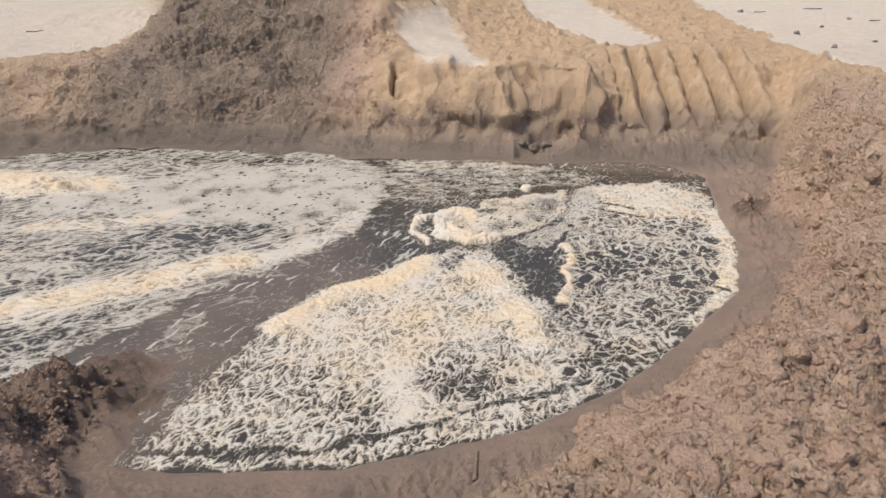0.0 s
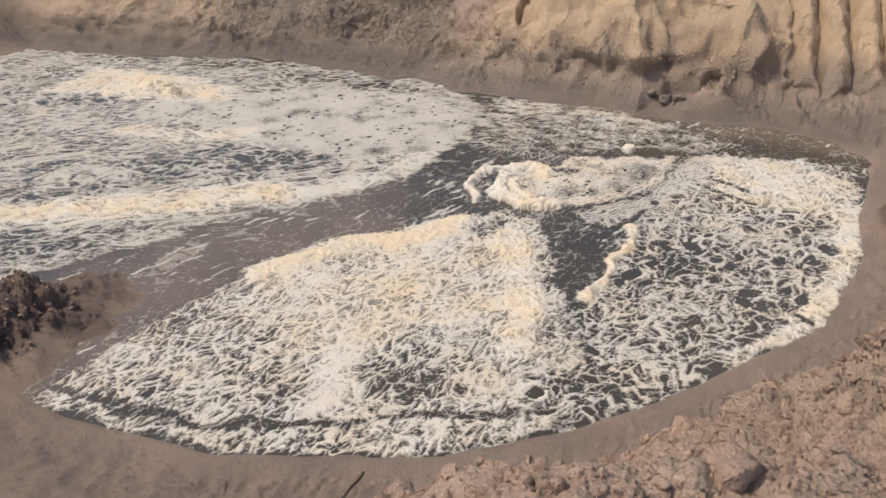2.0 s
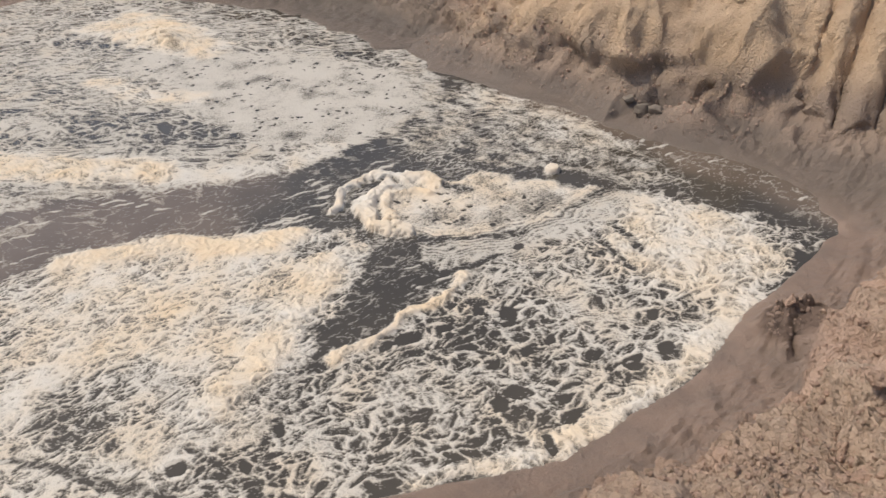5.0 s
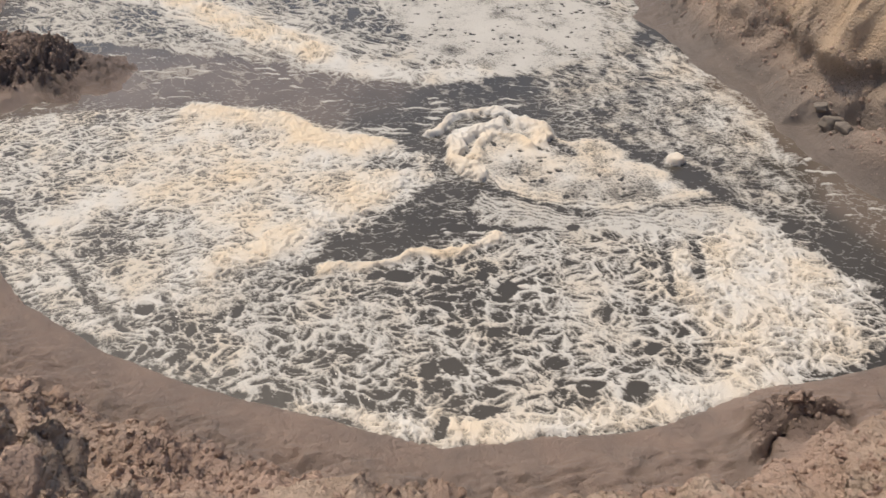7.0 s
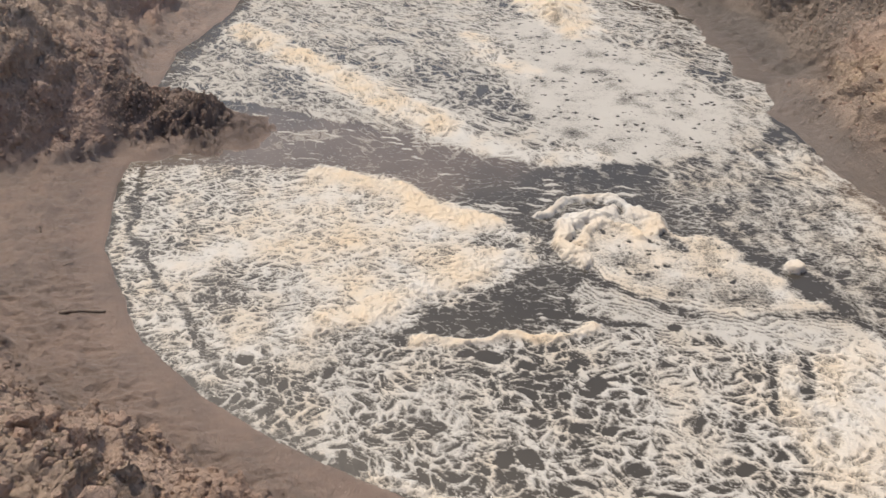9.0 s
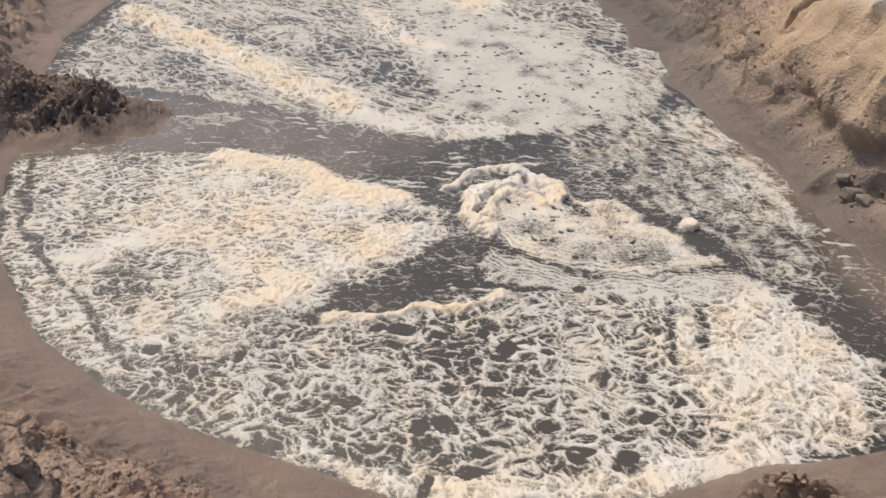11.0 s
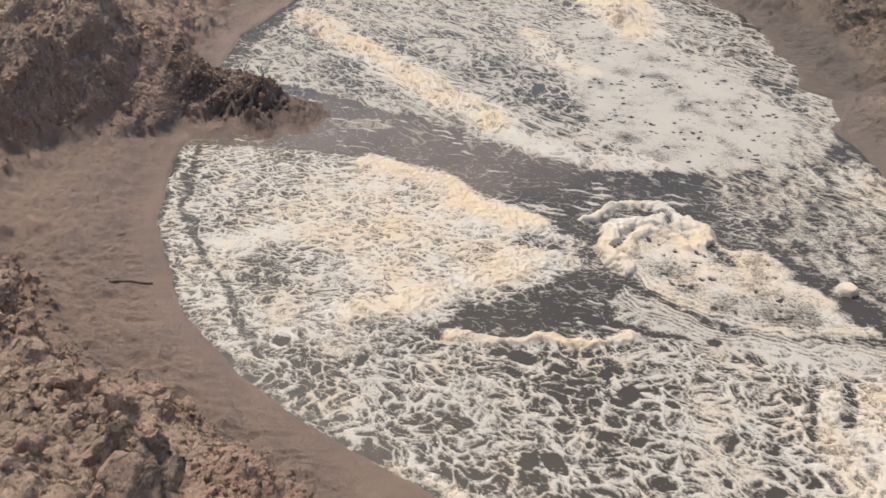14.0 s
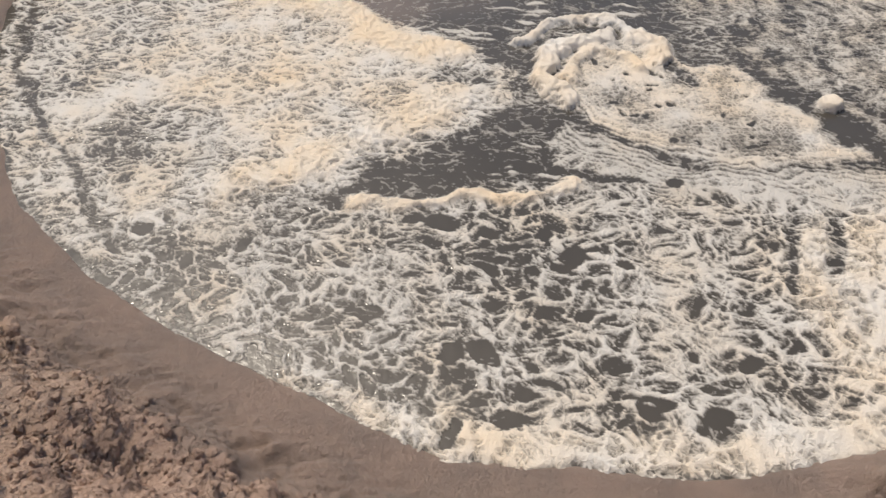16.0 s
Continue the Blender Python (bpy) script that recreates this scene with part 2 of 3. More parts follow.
# ---- the pit: water's edge, foot of the banks, and the banks themselves ----
POOL = [(-6.9, 6.9), (-5.2, 7.1), (-3.6, 7.5), (-2.1, 7.25), (-1.8, 7.5), (-1.4, 7.12), (-0.65, 7.12), (0.0, 7.18), (0.5, 7.08), (0.95, 7.1),
        (1.6, 7.05), (2.0, 6.95), (2.2, 6.6), (2.2, 6.25), (2.15, 5.8), (2.12, 5.1), (1.95, 4.33), (1.65, 3.9), (1.3, 3.42), (1.0, 3.12), (0.58, 2.77),
        (0.1, 2.6), (-0.28, 2.43), (-1.1, 2.33), (-1.42, 2.36), (-1.55, 2.5), (-1.78, 2.8), (-2.05, 2.62), (-2.55, 2.3),
        (-3.6, 2.36), (-4.5, 2.7), (-5.3, 2.85), (-6.9, 3.4)]
FOOT = [(-7.1, 7.1), (-5.2, 7.3), (-3.6, 7.75), (-2.4, 7.75), (-1.4, 7.4), (-0.7, 7.22), (0.0, 7.24), (0.48, 7.08), (0.6, 7.42),
        (0.92, 7.38), (1.1, 7.16), (1.35, 7.36), (2.1, 7.3), (2.8, 7.15), (2.85, 6.5), (2.45, 5.95), (2.38, 5.55), (2.5, 5.1), (2.3, 4.6),
        (2.1, 4.17), (1.89, 3.81), (1.59, 3.44), (1.22, 2.96), (0.85, 2.43), (0.39, 1.92), (0.0, 1.65), (-0.2, 1.57), (-1.02, 1.37),
        (-1.3, 1.9), (-1.5, 2.25), (-1.75, 2.5), (-2.2, 2.5), (-2.5, 2.25), (-3.1, 2.1), (-4.2, 2.1), (-5.4, 2.4), (-7.1, 3.1)]
# x, y, width of the rise, height of the top, how lumpy
BANKS = [(0.8, 1.6, 0.62, 0.95, 0.9), (1.9, 2.9, 1.0, 0.98, 1.0), (2.5, 4.2, 0.95, 0.85, 0.9), (2.7, 5.2, 0.8, 0.86, 1.0),
         (3.0, 6.6, 0.32, 0.86, 0.5), (1.65, 7.9, 1.1, 0.84, 0.3), (2.1, 7.9, 1.15, 0.84, 0.3), (2.6, 7.8, 1.1, 0.84, 0.5), (1.05, 7.5, 0.4, 0.82, 0.14), (0.2, 7.5, 0.48, 0.80, 0.16),
         (-0.5, 7.7, 0.75, 0.82, 0.2), (-1.0, 7.9, 1.1, 0.85, 0.7), (-2.4, 9.3, 3.0, 1.95, 1.1), (-4.7, 8.1, 0.8, 0.80, 0.6), (-6.8, 7.6, 0.9, 0.8, 0.7),
         (-0.8, 0.6, 1.3, 1.28, 0.4), (-2.2, 1.2, 1.2, 1.25, 0.5), (-4.5, 1.4, 1.2, 1.2, 0.6), (-7.5, 4.5, 1.2, 1.0, 0.7)]
PALE = [[(-2.6, 13.2), (-1.8, 13.5), (-0.62, 10.2), (0.1, 7.85), (-0.6, 7.85), (-1.29, 9.9)],
        [(0.1, 13.7), (1.2, 13.6), (2.1, 8.95), (1.5, 8.6), (0.6, 10.5)],
        [(3.0, 13.4), (3.35, 9.0), (3.75, 6.9), (12, 5), (40, 40), (4, 30)],
        [(-5.2, 8.5), (-4.5, 9.6), (-4.2, 14), (-30, 30), (-30, 6), (-7, 8.0)]]
TOOTH, GROOVES = 0.245, 6


def form(x, y):
    """The smooth form of the ground: height, then what the finer relief needs."""
    wx, wy = x + 0.07 * fbm(x * 2.2, y * 2.2, 3, 3), y + 0.07 * fbm(x * 2.2, y * 2.2, 3, 11)
    back = 1.1 * smooth(6.3, 6.9, y)
    d_pool, d_foot = inside(x + (0.3 + back) * (wx - x), y + (0.3 + back) * (wy - y), POOL), inside(wx, wy, FOOT)
    width, top, lumpy, total = (np.zeros_like(x) for _ in range(4))
    for bx, by, w, t, l in BANKS:
        k = 1 / ((x - bx) ** 2 + (y - by) ** 2 + 0.03) ** 2
        width, top, lumpy, total = width + k * w, top + k * t, lumpy + k * l, total + k
    width, top, lumpy = width / total, top / total, lumpy / total
    far = smooth(8.0, 16.0, np.hypot(x + 0.5, y - 4.5))
    top, lumpy = top * (1 - far) + 0.85 * far, lumpy * (1 - far) + 0.2 * far
    out = np.maximum(-d_foot, 0)
    s = np.clip(out / width, 0, 1.6)
    rise = np.minimum(s + 0.16 * np.sin(math.pi * np.minimum(s, 1)) * s, 1)
    crisp = smooth(6.6, 7.0, y) * smooth(-1.6, -1.0, x)
    edge = smooth(0.72 + 0.14 * crisp, 1.06 - 0.06 * crisp, s)
    rise = rise * (1 - edge) + edge
    z = np.where(d_pool > 0, 0.012 - 0.5 * d_pool, 0.012 + 0.06 * smooth(0, 0.5, -d_pool))
    z = np.maximum(z, -0.35) + (top - 0.05) * rise
    bank, level = smooth(0.0, 0.14, out), smooth(0.95, 1.3, s)
    # the spit of mud that runs out into the pool
    ridge = along(x + 0.15 * fbm(x * 2.5, y * 2.5, 2, 45), y, [(-1.76, 3.0), (-2.05, 2.2), (-2.25, 1.5), (-2.4, 0.5)])
    run = smooth(3.15, 1.4, y)
    hump = (0.13 + 0.6 * run) * np.exp(-(ridge / (0.2 + 0.38 * run)) ** 2) - 0.02
    z = np.maximum(z, hump)
    spit = smooth(0.03, 0.12, hump) * smooth(0.5, 0.0, d_foot * -1)
    bank, lumpy = np.maximum(bank, spit), lumpy + 0.15 * spit
    # mounds by the foot of the near bank
    z += 0.08 * np.exp(-(((x - 0.95) / 0.35) ** 2 + ((y - 1.55) / 0.3) ** 2))
    z += 0.07 * np.exp(-(((x - 2.62) / 0.14) ** 2 + ((y - 4.45) / 0.5) ** 2))
    # sand that has slid from the cut face
    for cx, cy, wide, deep, high in ((0.98, 7.22, 0.26, 0.14, 0.2), (-0.55, 7.35, 0.3, 0.14, 0.12), (-1.5, 7.5, 0.35, 0.2, 0.12), (2.0, 7.3, 0.3, 0.12, 0.1)):
        slid = np.exp(-(((x - cx) / wide) ** 2 + ((y - cy) / deep) ** 2))
        z, lumpy = z + high * slid, lumpy + 0.7 * slid
    # scoop with the tooth marks of the digger's bucket
    u = (x - 1.40 + (y - 8.39) * 0.19) / TOOTH
    scoop = smooth(-0.1, 0.2, u) * smooth(GROOVES + 0.1, GROOVES - 0.3, u) * smooth(7.4, 7.6, y) * smooth(8.52, 8.4, y)
    z += scoop * (0.19 * np.abs(np.sin(math.pi * u)) - 0.125)
    return z, d_pool, d_foot, s, bank, level, lumpy, far, scoop, (wx, wy)


def terrain(x, y):
    """The ground's height, the sideways shift of its relief, and how pale, damp, grey and muddy it is."""
    z, d_pool, d_foot, s, bank, level, lumpy, far, scoop, (wx, wy) = form(x, y)
    e = 0.03
    nx, ny = (z - form(x + e, y)[0]) / e, (z - form(x, y + e)[0]) / e
    size = np.sqrt(nx * nx + ny * ny + 1)
    nx, ny, nz = nx / size, ny / size, 1 / size
    # crumbled lumps, laid along the slope
    side = np.tanh((y - 5.0) / 0.8)
    lx, ly = x + 0.8 * z, y + 1.0 * side * z
    wob, wib = 0.06 * fbm(lx * 8, ly * 8, 3, 22), 0.06 * fbm(lx * 8, ly * 8, 3, 23)
    bx, by, bz = x + wob, y + wib, z + wob - wib
    f1, who = worley3(bx * 4.3, by * 4.3, bz * 4.3, 31)
    g1, gho = worley3(bx * 11, by * 11, bz * 11, 37)
    k1, kho = worley3(bx * 26, by * 26, bz * 26, 43)
    big, mid, tiny = (np.clip(1.0 - v * v * 1.2, 0, 1) for v in (f1, g1, k1))
    crumble, amp, wide = np.zeros_like(x), 1.0, 5.0
    for k in range(5):
        crumble += amp * (np.abs(perlin3(x * wide + 3.1 * k, y * wide - 1.7 * k, z * wide, 110 + k)) - 0.25)
        amp, wide = amp * 0.68, wide * 1.9
    mud = smooth(0.52, 0.24, along(x, y, [(-1.76, 2.98), (-1.95, 2.55)]) + 0.15 * fbm(x * 5, y * 5, 2, 40))
    shelf = np.exp(-(((x - 2.33) / 0.15) ** 2 + ((y - 5.58) / 0.21) ** 2))
    mud = np.maximum(mud, smooth(0.25, 0.5, shelf))
    reach = smooth(5.6, 4.4, x) * smooth(-1.8, -0.8, y) * smooth(-8.0, -6.6, x)
    calm = reach * (1 - 0.85 * level * smooth(0.85, 0.6, lumpy)) * (1 - 0.8 * scoop)
    lump = 0.065 * crumble + 0.09 * (big - 0.5) * who + 0.06 * (mid - 0.5) * gho + 0.045 * (tiny - 0.5) * (0.2 + kho)
    rough = np.clip(0.85 + 1.1 * fbm(lx * 1.3, ly * 1.3, 3, 50), 0.2, 1.5)
    raised = bank * calm * (lumpy * rough * lump + 0.13 * fbm(lx * 1.6, ly * 1.6, 4, 60, 0.5) * (0.1 + lumpy))
    raised += mud * (0.032 * (mid - 0.3) + 0.03 * (tiny - 0.3))
    # cut face: broken slabs, a crack
    face = smooth(6.9, 7.2, y) * smooth(8.3, 7.9, y) * bank * (1 - level) * smooth(-1.3, -0.9, x)
    slab = worley(lx * 2.6 + 0.4 * fbm(lx * 3, ly * 3, 2, 81), ly * 1.7, 82)
    raised += face * (1 - scoop) * (0.05 * (slab[2] - 0.5) + 0.18 * (0.22 - np.abs(perlin3(x * 2.1, y * 2.1, z * 1.4, 83))) + 0.05 * (0.2 - np.abs(perlin3(x * 6, y * 6, z * 4, 85))))
    raised += scoop * 0.03 * fbm(x * 8, y * 8, 4, 84)
    raised += shelf * (0.11 + 0.12 * crumble + 0.05 * (mid - 0.4))
    z0 = z
    z = z + nz * raised
    z -= 0.22 * bank * np.exp(-((x + 0.93 + 0.12 * (y - 8.0)) / 0.022) ** 2) * smooth(7.75, 7.85, y) * smooth(8.25, 8.1, y)
    # crumbs washed on to the flat, and its faint flow marks
    toe = smooth(0.42, 0.0, d_foot) * (1 - bank) * smooth(0.06, 0.25, -d_pool)
    z += toe * (np.maximum(0, fbm(x * 4, y * 4, 3, 70)) * (0.08 + 0.02 * smooth(6.0, 6.6, y)) + 0.03 * np.maximum(0, crumble)) * rough
    z += (1 - bank) * smooth(0.0, 0.2, -d_pool) * (0.016 * fbm(x * 3, y * 3, 5, 75, 0.6) + 0.02 * (0.25 - np.abs(fbm(x * 12, y * 4, 2, 76))) + 0.016 * (0.25 - np.abs(fbm(x * 27, y * 8, 2, 78))) + 0.016 * fbm(x * 11, y * 8, 4, 77, 0.65))
    z = np.where((d_pool < 0) & (bank < 0.5), np.maximum(z, 0.006), z)
    # beach: smooth pale sand, and strips churned by crawler tracks
    pale = np.zeros_like(x)
    for p in PALE:
        pale = np.maximum(pale, smooth(-0.06, 0.06, inside(wx, wy, p) + 0.06 * fbm(x * 4, y * 4, 3, 90)))
    pale *= smooth(0.8, 0.98, s) * smooth(1.35, 1.05, z0)
    churn = level * (1 - pale) * (1 - far) * smooth(5.5, 6.5, y) * reach
    z += churn * (0.085 * (np.abs(np.sin((y + 0.25 * x + 0.09 * fbm(x * 3, y * 3, 3, 91)) * math.pi / 0.27)) - 0.5) * np.clip(0.7 + fbm(x * 2, y * 2, 2, 92), 0, 1) + 0.06 * np.maximum(0, fbm(x * 6, y * 6, 4, 93)) + 0.02 * crumble)
    z += pale * 0.02 * fbm(x * 0.8, y * 0.8, 3, 94)
    damp = smooth(0.1, 0.5, fbm(x * 0.9, y * 0.9, 4, 95) + 0.9 * smooth(4.6, 3.2, y) - 0.1) * (1 - level * 0.6) * 0.85
    heap = smooth(-0.9, -1.5, x) * smooth(-4.9, -4.3, x) * smooth(7.5, 7.8, y) * (1 - pale)
    damp = np.maximum(np.maximum(damp, 0.9 * heap), 0.9 * face * smooth(0.55, 0.28, z0 + 0.1 * fbm(x * 2, y * 2, 2, 98)))
    damp = damp * (1 - 0.8 * smooth(0.3, 0.8, z0) * (1 - heap))
    grey = face * 0.8 + smooth(-1.2, -2.0, x) * smooth(7.2, 7.6, y) * 0.9
    grey = np.maximum(grey, 0.75 * smooth(6.6, 7.0, y) * smooth(0.45, 0.3, z0))
    under = face * (1 - scoop) * smooth(0.42, 0.22, z0) * smooth(-0.2, 0.25, fbm(x * 2.4, z0 * 2, 2, 86))
    return z, (nx * raised, ny * raised + 0.13 * under), {"pale": pale, "ochre": smooth(6.2, 7.2, y) * (0.4 + 0.6 * smooth(-2.2, -1.0, x)), "damp": damp, "grey": np.clip(grey, 0, 1), "mud": mud}


xs = steps((-6.6, -5.0, 0.04), (-5.0, 0.0, 0.022), (0.0, 2.9, 0.011), (2.9, 4.6, 0.03))
ys = steps((-1.0, 1.0, 0.03), (1.0, 4.4, 0.0125), (4.4, 6.8, 0.022), (6.8, 11.0, 0.018), (11.0, 15.0, 0.045))
gx, gy = np.meshgrid(xs, ys)
gz, move, marks = terrain(gx, gy)
sheet("ground", xs, ys, gz, shift=move, values=marks, material=SAND, kind="structure", category="sand",
      label="tan beach sand dug into a steep-sided pit, wet at its foot")

def silt(x, y):
    """How much silt hangs in the water: off the spit, and in the shallows under the cut face."""
    spill = smooth(0.75, 0.25, along(x, y, [(-1.75, 2.6), (-1.5, 3.5), (-1.0, 4.5)]) + 0.25 * fbm(x * 1.6, y * 1.6, 3, 120))
    shallow = smooth(0.32, 0.08, along(x, y, [(-0.4, 7.15), (0.6, 7.05), (1.3, 7.0), (2.1, 6.85)]) + 0.1 * fbm(x * 3, y * 3, 2, 121))
    return np.maximum(spill, shallow)


wxs, wys = np.linspace(-7.5, 2.9, 120), np.linspace(1.5, 7.9, 90)
wx, wy = np.meshgrid(wxs, wys)
sheet("water", wxs, wys, np.zeros_like(wx), values={"silt": silt(wx, wy)}, material=WATER, kind="structure", category="water",
      label="still grey-brown muddy water in the bottom of the pit")

# ---- foam on the water ----
fxs = np.concatenate([np.arange(-6.9, -1.7, 0.016), np.arange(-1.7, 2.3, 0.0062)])
fys = np.arange(2.1, 7.65, 0.0068)
fx, fy = np.meshgrid(fxs, fys)
px, py = fx + 0.05 * fbm(fx * 4, fy * 4, 3, 200), fy + 0.05 * fbm(fx * 4, fy * 4, 3, 210)
cover, tone, puff, owner = 0.05 * smooth(-0.2, 0.5, fbm(fx * 2, fy * 2, 3, 290)) - 0.06, np.zeros_like(fx), np.full_like(fx, 0.008), np.zeros(fx.shape, int)


def lay(w, dens, col, high, who):
    global cover, tone, puff
    cover, tone, puff = cover * (1 - w) + dens * w, tone * (1 - w) + col * w, puff * (1 - w) + high * w
    if who is not None:
        owner[w > 0.5] = PIECES.index(who)


def region(poly, dens, col, high, soft=0.05, who=None):
    lay(smooth(-soft, soft, inside(px, py, poly)), dens, col, high, who)


def stroke(line, half, dens, col, high, soft=0.6, who=None):
    lay(smooth(half * (1 + soft), half * (1 - soft), along(px, py, line)), dens, col, high, who)


PIECES = ["flecks", "sheet lace", "sheet white_skin", "sheet yellow_streak", "sheet yellow_froth", "fan lace", "fan middle", "fan cream_ridge", "fan fold",
          "net strand_lace", "net thick_froth", "net shore_band", "net tail_ridge", "curl thin_skin", "curl body", "curl outer_rim", "curl inner_rim", "curl froth_ball"]
# wide sheet over the far end of the pool
region([(-6.9, 7.1), (-3.6, 7.4), (-1.78, 7.45), (-1.1, 6.98), (-0.7, 6.7), (-0.8, 5.5), (-1.0, 4.95), (-1.3, 4.5), (-1.75, 4.0),
        (-2.24, 3.2), (-2.75, 2.45), (-5.2, 3.0), (-6.9, 3.4)], 0.60, 0.06, 0.009, who="sheet lace")
region([(-2.75, 2.45), (-2.24, 3.2), (-1.75, 3.95), (-2.3, 3.8), (-3.6, 3.1), (-4.5, 2.9)], 0.50, 0.0, 0.01)
SKIN = [(-3.9, 6.3), (-3.4, 6.2), (-2.5, 6.68), (-1.6, 6.9), (-0.95, 6.6), (-0.7, 6.3), (-0.85, 5.7), (-1.15, 5.45), (-1.3, 5.28), (-1.8, 5.3), (-2.5, 5.35), (-3.0, 5.55), (-3.9, 5.5)]
region(SKIN, 0.97, 0.03, 0.0105, 0.1, "sheet white_skin")
region([(-3.2, 4.75), (-2.6, 4.45), (-1.8, 4.75), (-1.4, 5.05), (-1.5, 5.35), (-2.4, 5.2)], 0.40, 0.0, 0.01, 0.12)
stroke([(-0.9, 5.6), (-0.98, 5.15), (-1.3, 4.75), (-1.75, 4.45)], 0.13, 0.86, 0.1, 0.014)
stroke([(-4.2, 2.95), (-3.6, 3.3), (-2.93, 3.75), (-2.31, 4.13), (-1.6, 4.6)], 0.16, 0.90, 0.7, 0.03, who="sheet yellow_streak")
region([(-5.2, 5.8), (-4.2, 5.9), (-3.3, 6.1), (-3.4, 6.45), (-4.6, 6.6), (-5.3, 6.5)], 0.92, 0.65, 0.03, 0.15, "sheet yellow_froth")
stroke([(-3.6, 5.2), (-2.9, 5.25), (-2.5, 5.5)], 0.12, 0.9, 0.4, 0.016)
stroke([(-6.5, 7.0), (-5.0, 7.0), (-3.6, 7.2), (-2.2, 7.05)], 0.16, 0.42, 0.1, 0.01)
# speckled margin under the cut face
region([(-0.9, 7.0), (0.0, 7.04), (0.72, 6.89), (1.08, 6.73), (1.35, 6.6), (0.95, 6.3), (0.4, 6.15), (0.1, 5.9), (-0.3, 5.8), (-0.75, 5.9)], 0.40, 0.2, 0.012, 0.1)
region([(-0.9, 7.1), (0.0, 7.12), (0.75, 6.85), (0.5, 6.6), (-0.2, 6.7), (-0.7, 6.5)], 0.54, 0.25, 0.014, 0.1)
# fan of lacy foam by the near shore
region([(-1.36, 2.4), (-1.22, 3.05), (-1.03, 3.68), (-0.69, 4.28), (-0.34, 4.53), (-0.2, 4.8), (0.0, 4.94), (0.25, 4.9), (0.46, 4.54),
        (0.67, 4.1), (0.9, 3.6), (1.0, 3.2), (0.58, 2.8), (0.1, 2.6), (-0.28, 2.46), (-1.15, 2.38)], 0.57, 0.15, 0.016, 0.035, "fan lace")
region([(-0.9, 3.75), (-0.3, 4.5), (0.2, 4.75), (0.5, 4.2), (0.3, 3.5), (-0.3, 3.1)], 0.79, 0.4, 0.02, 0.2, "fan middle")
stroke([(-1.0, 3.7), (-0.69, 4.18), (-0.33, 4.46), (-0.2, 4.66)], 0.11, 1.25, 0.9, 0.03, who="fan cream_ridge")
stroke([(-0.08, 2.95), (-0.2, 3.4), (-0.22, 3.85)], 0.1, 0.92, 0.45, 0.02)
region([(-0.03, 3.1), (0.06, 3.62), (0.5, 3.62), (0.52, 3.25), (0.2, 2.98)], 0.54, 0.12, 0.014, 0.1)
stroke([(0.2, 4.6), (0.43, 4.15), (0.52, 3.88), (0.6, 3.6)], 0.09, 1.1, 0.55, 0.03, who="fan fold")
stroke([(-1.4, 2.47), (-1.0, 2.5), (-0.5, 2.57), (-0.1, 2.72), (0.2, 2.88), (0.52, 3.06), (0.75, 3.16), (0.9, 3.23)], 0.022, 0.08, 0.0, 0.01)
stroke([(0.0, 4.62), (0.05, 4.78)], 0.05, 0.35, 0.0, 0.01)
# open net of foam in the round lobe
region([(0.75, 4.1), (0.8, 5.0), (1.05, 5.6), (1.1, 6.35), (2.07, 6.5), (2.15, 5.8), (2.1, 5.1), (1.93, 4.35), (1.63, 3.93),
        (1.28, 3.45), (1.0, 3.17), (0.85, 3.5)], 0.47, 0.12, 0.014, 0.04, "net strand_lace")
region([(1.0, 6.2), (1.2, 5.7), (1.5, 5.55), (2.0, 5.6), (2.12, 6.1), (1.75, 6.45), (1.3, 6.35)], 0.87, 0.32, 0.026, 0.14, "net thick_froth")
stroke([(1.6, 3.88), (1.83, 4.25), (1.97, 4.6), (2.04, 5.1), (2.06, 5.7)], 0.07, 0.96, 0.35, 0.025, who="net shore_band")
stroke([(0.77, 4.12), (0.83, 4.5), (0.87, 4.85), (0.8, 5.02)], 0.032, 1.15, 0.75, 0.03, 0.8, who="net tail_ridge")
stroke([(0.45, 2.72), (0.85, 2.98), (1.25, 3.38), (1.6, 3.83), (1.9, 4.25)], 0.03, 0.42, 0.0, 0.006, 0.9)
stroke([(2.02, 4.5), (2.1, 5.0), (2.13, 5.5)], 0.025, 0.45, 0.1, 0.006, 0.9)
stroke([(1.05, 5.83), (1.48, 5.6)], 0.022, 0.35, 0.1, 0.012)
stroke([(1.1, 5.98), (1.45, 5.79)], 0.03, 0.32, 0.1, 0.012)
# thin streaked skin, and the curl that has wound up round an eddy
region([(0.6, 5.2), (0.85, 5.5), (0.95, 6.2), (1.2, 6.4), (1.12, 5.7), (0.9, 5.25)], 0.80, 0.1, 0.012, 0.06, "curl thin_skin")
CURL = [(0.1, 5.1), (-0.14, 5.3), (-0.18, 5.6), (0.02, 5.64), (0.12, 5.72), (0.2, 5.93), (0.36, 6.07), (0.44, 5.98), (0.62, 6.12), (0.9, 6.22), (0.86, 5.7), (0.64, 5.33), (0.39, 5.14)]
region(CURL, 0.95, 0.45, 0.022, 0.04, "curl body")
region([(0.42, 5.32), (0.84, 5.6), (0.88, 6.05), (0.62, 5.98)], 0.80, 0.35, 0.011, 0.09)
region([(0.72, 4.15), (0.62, 4.32), (0.52, 4.53), (0.43, 4.69), (0.34, 4.88), (0.3, 5.06), (0.45, 5.12), (0.56, 4.97), (0.66, 4.9), (0.76, 4.78), (0.8, 4.5), (0.76, 4.28)], 0.0, 0.0, 0.008, 0.03)
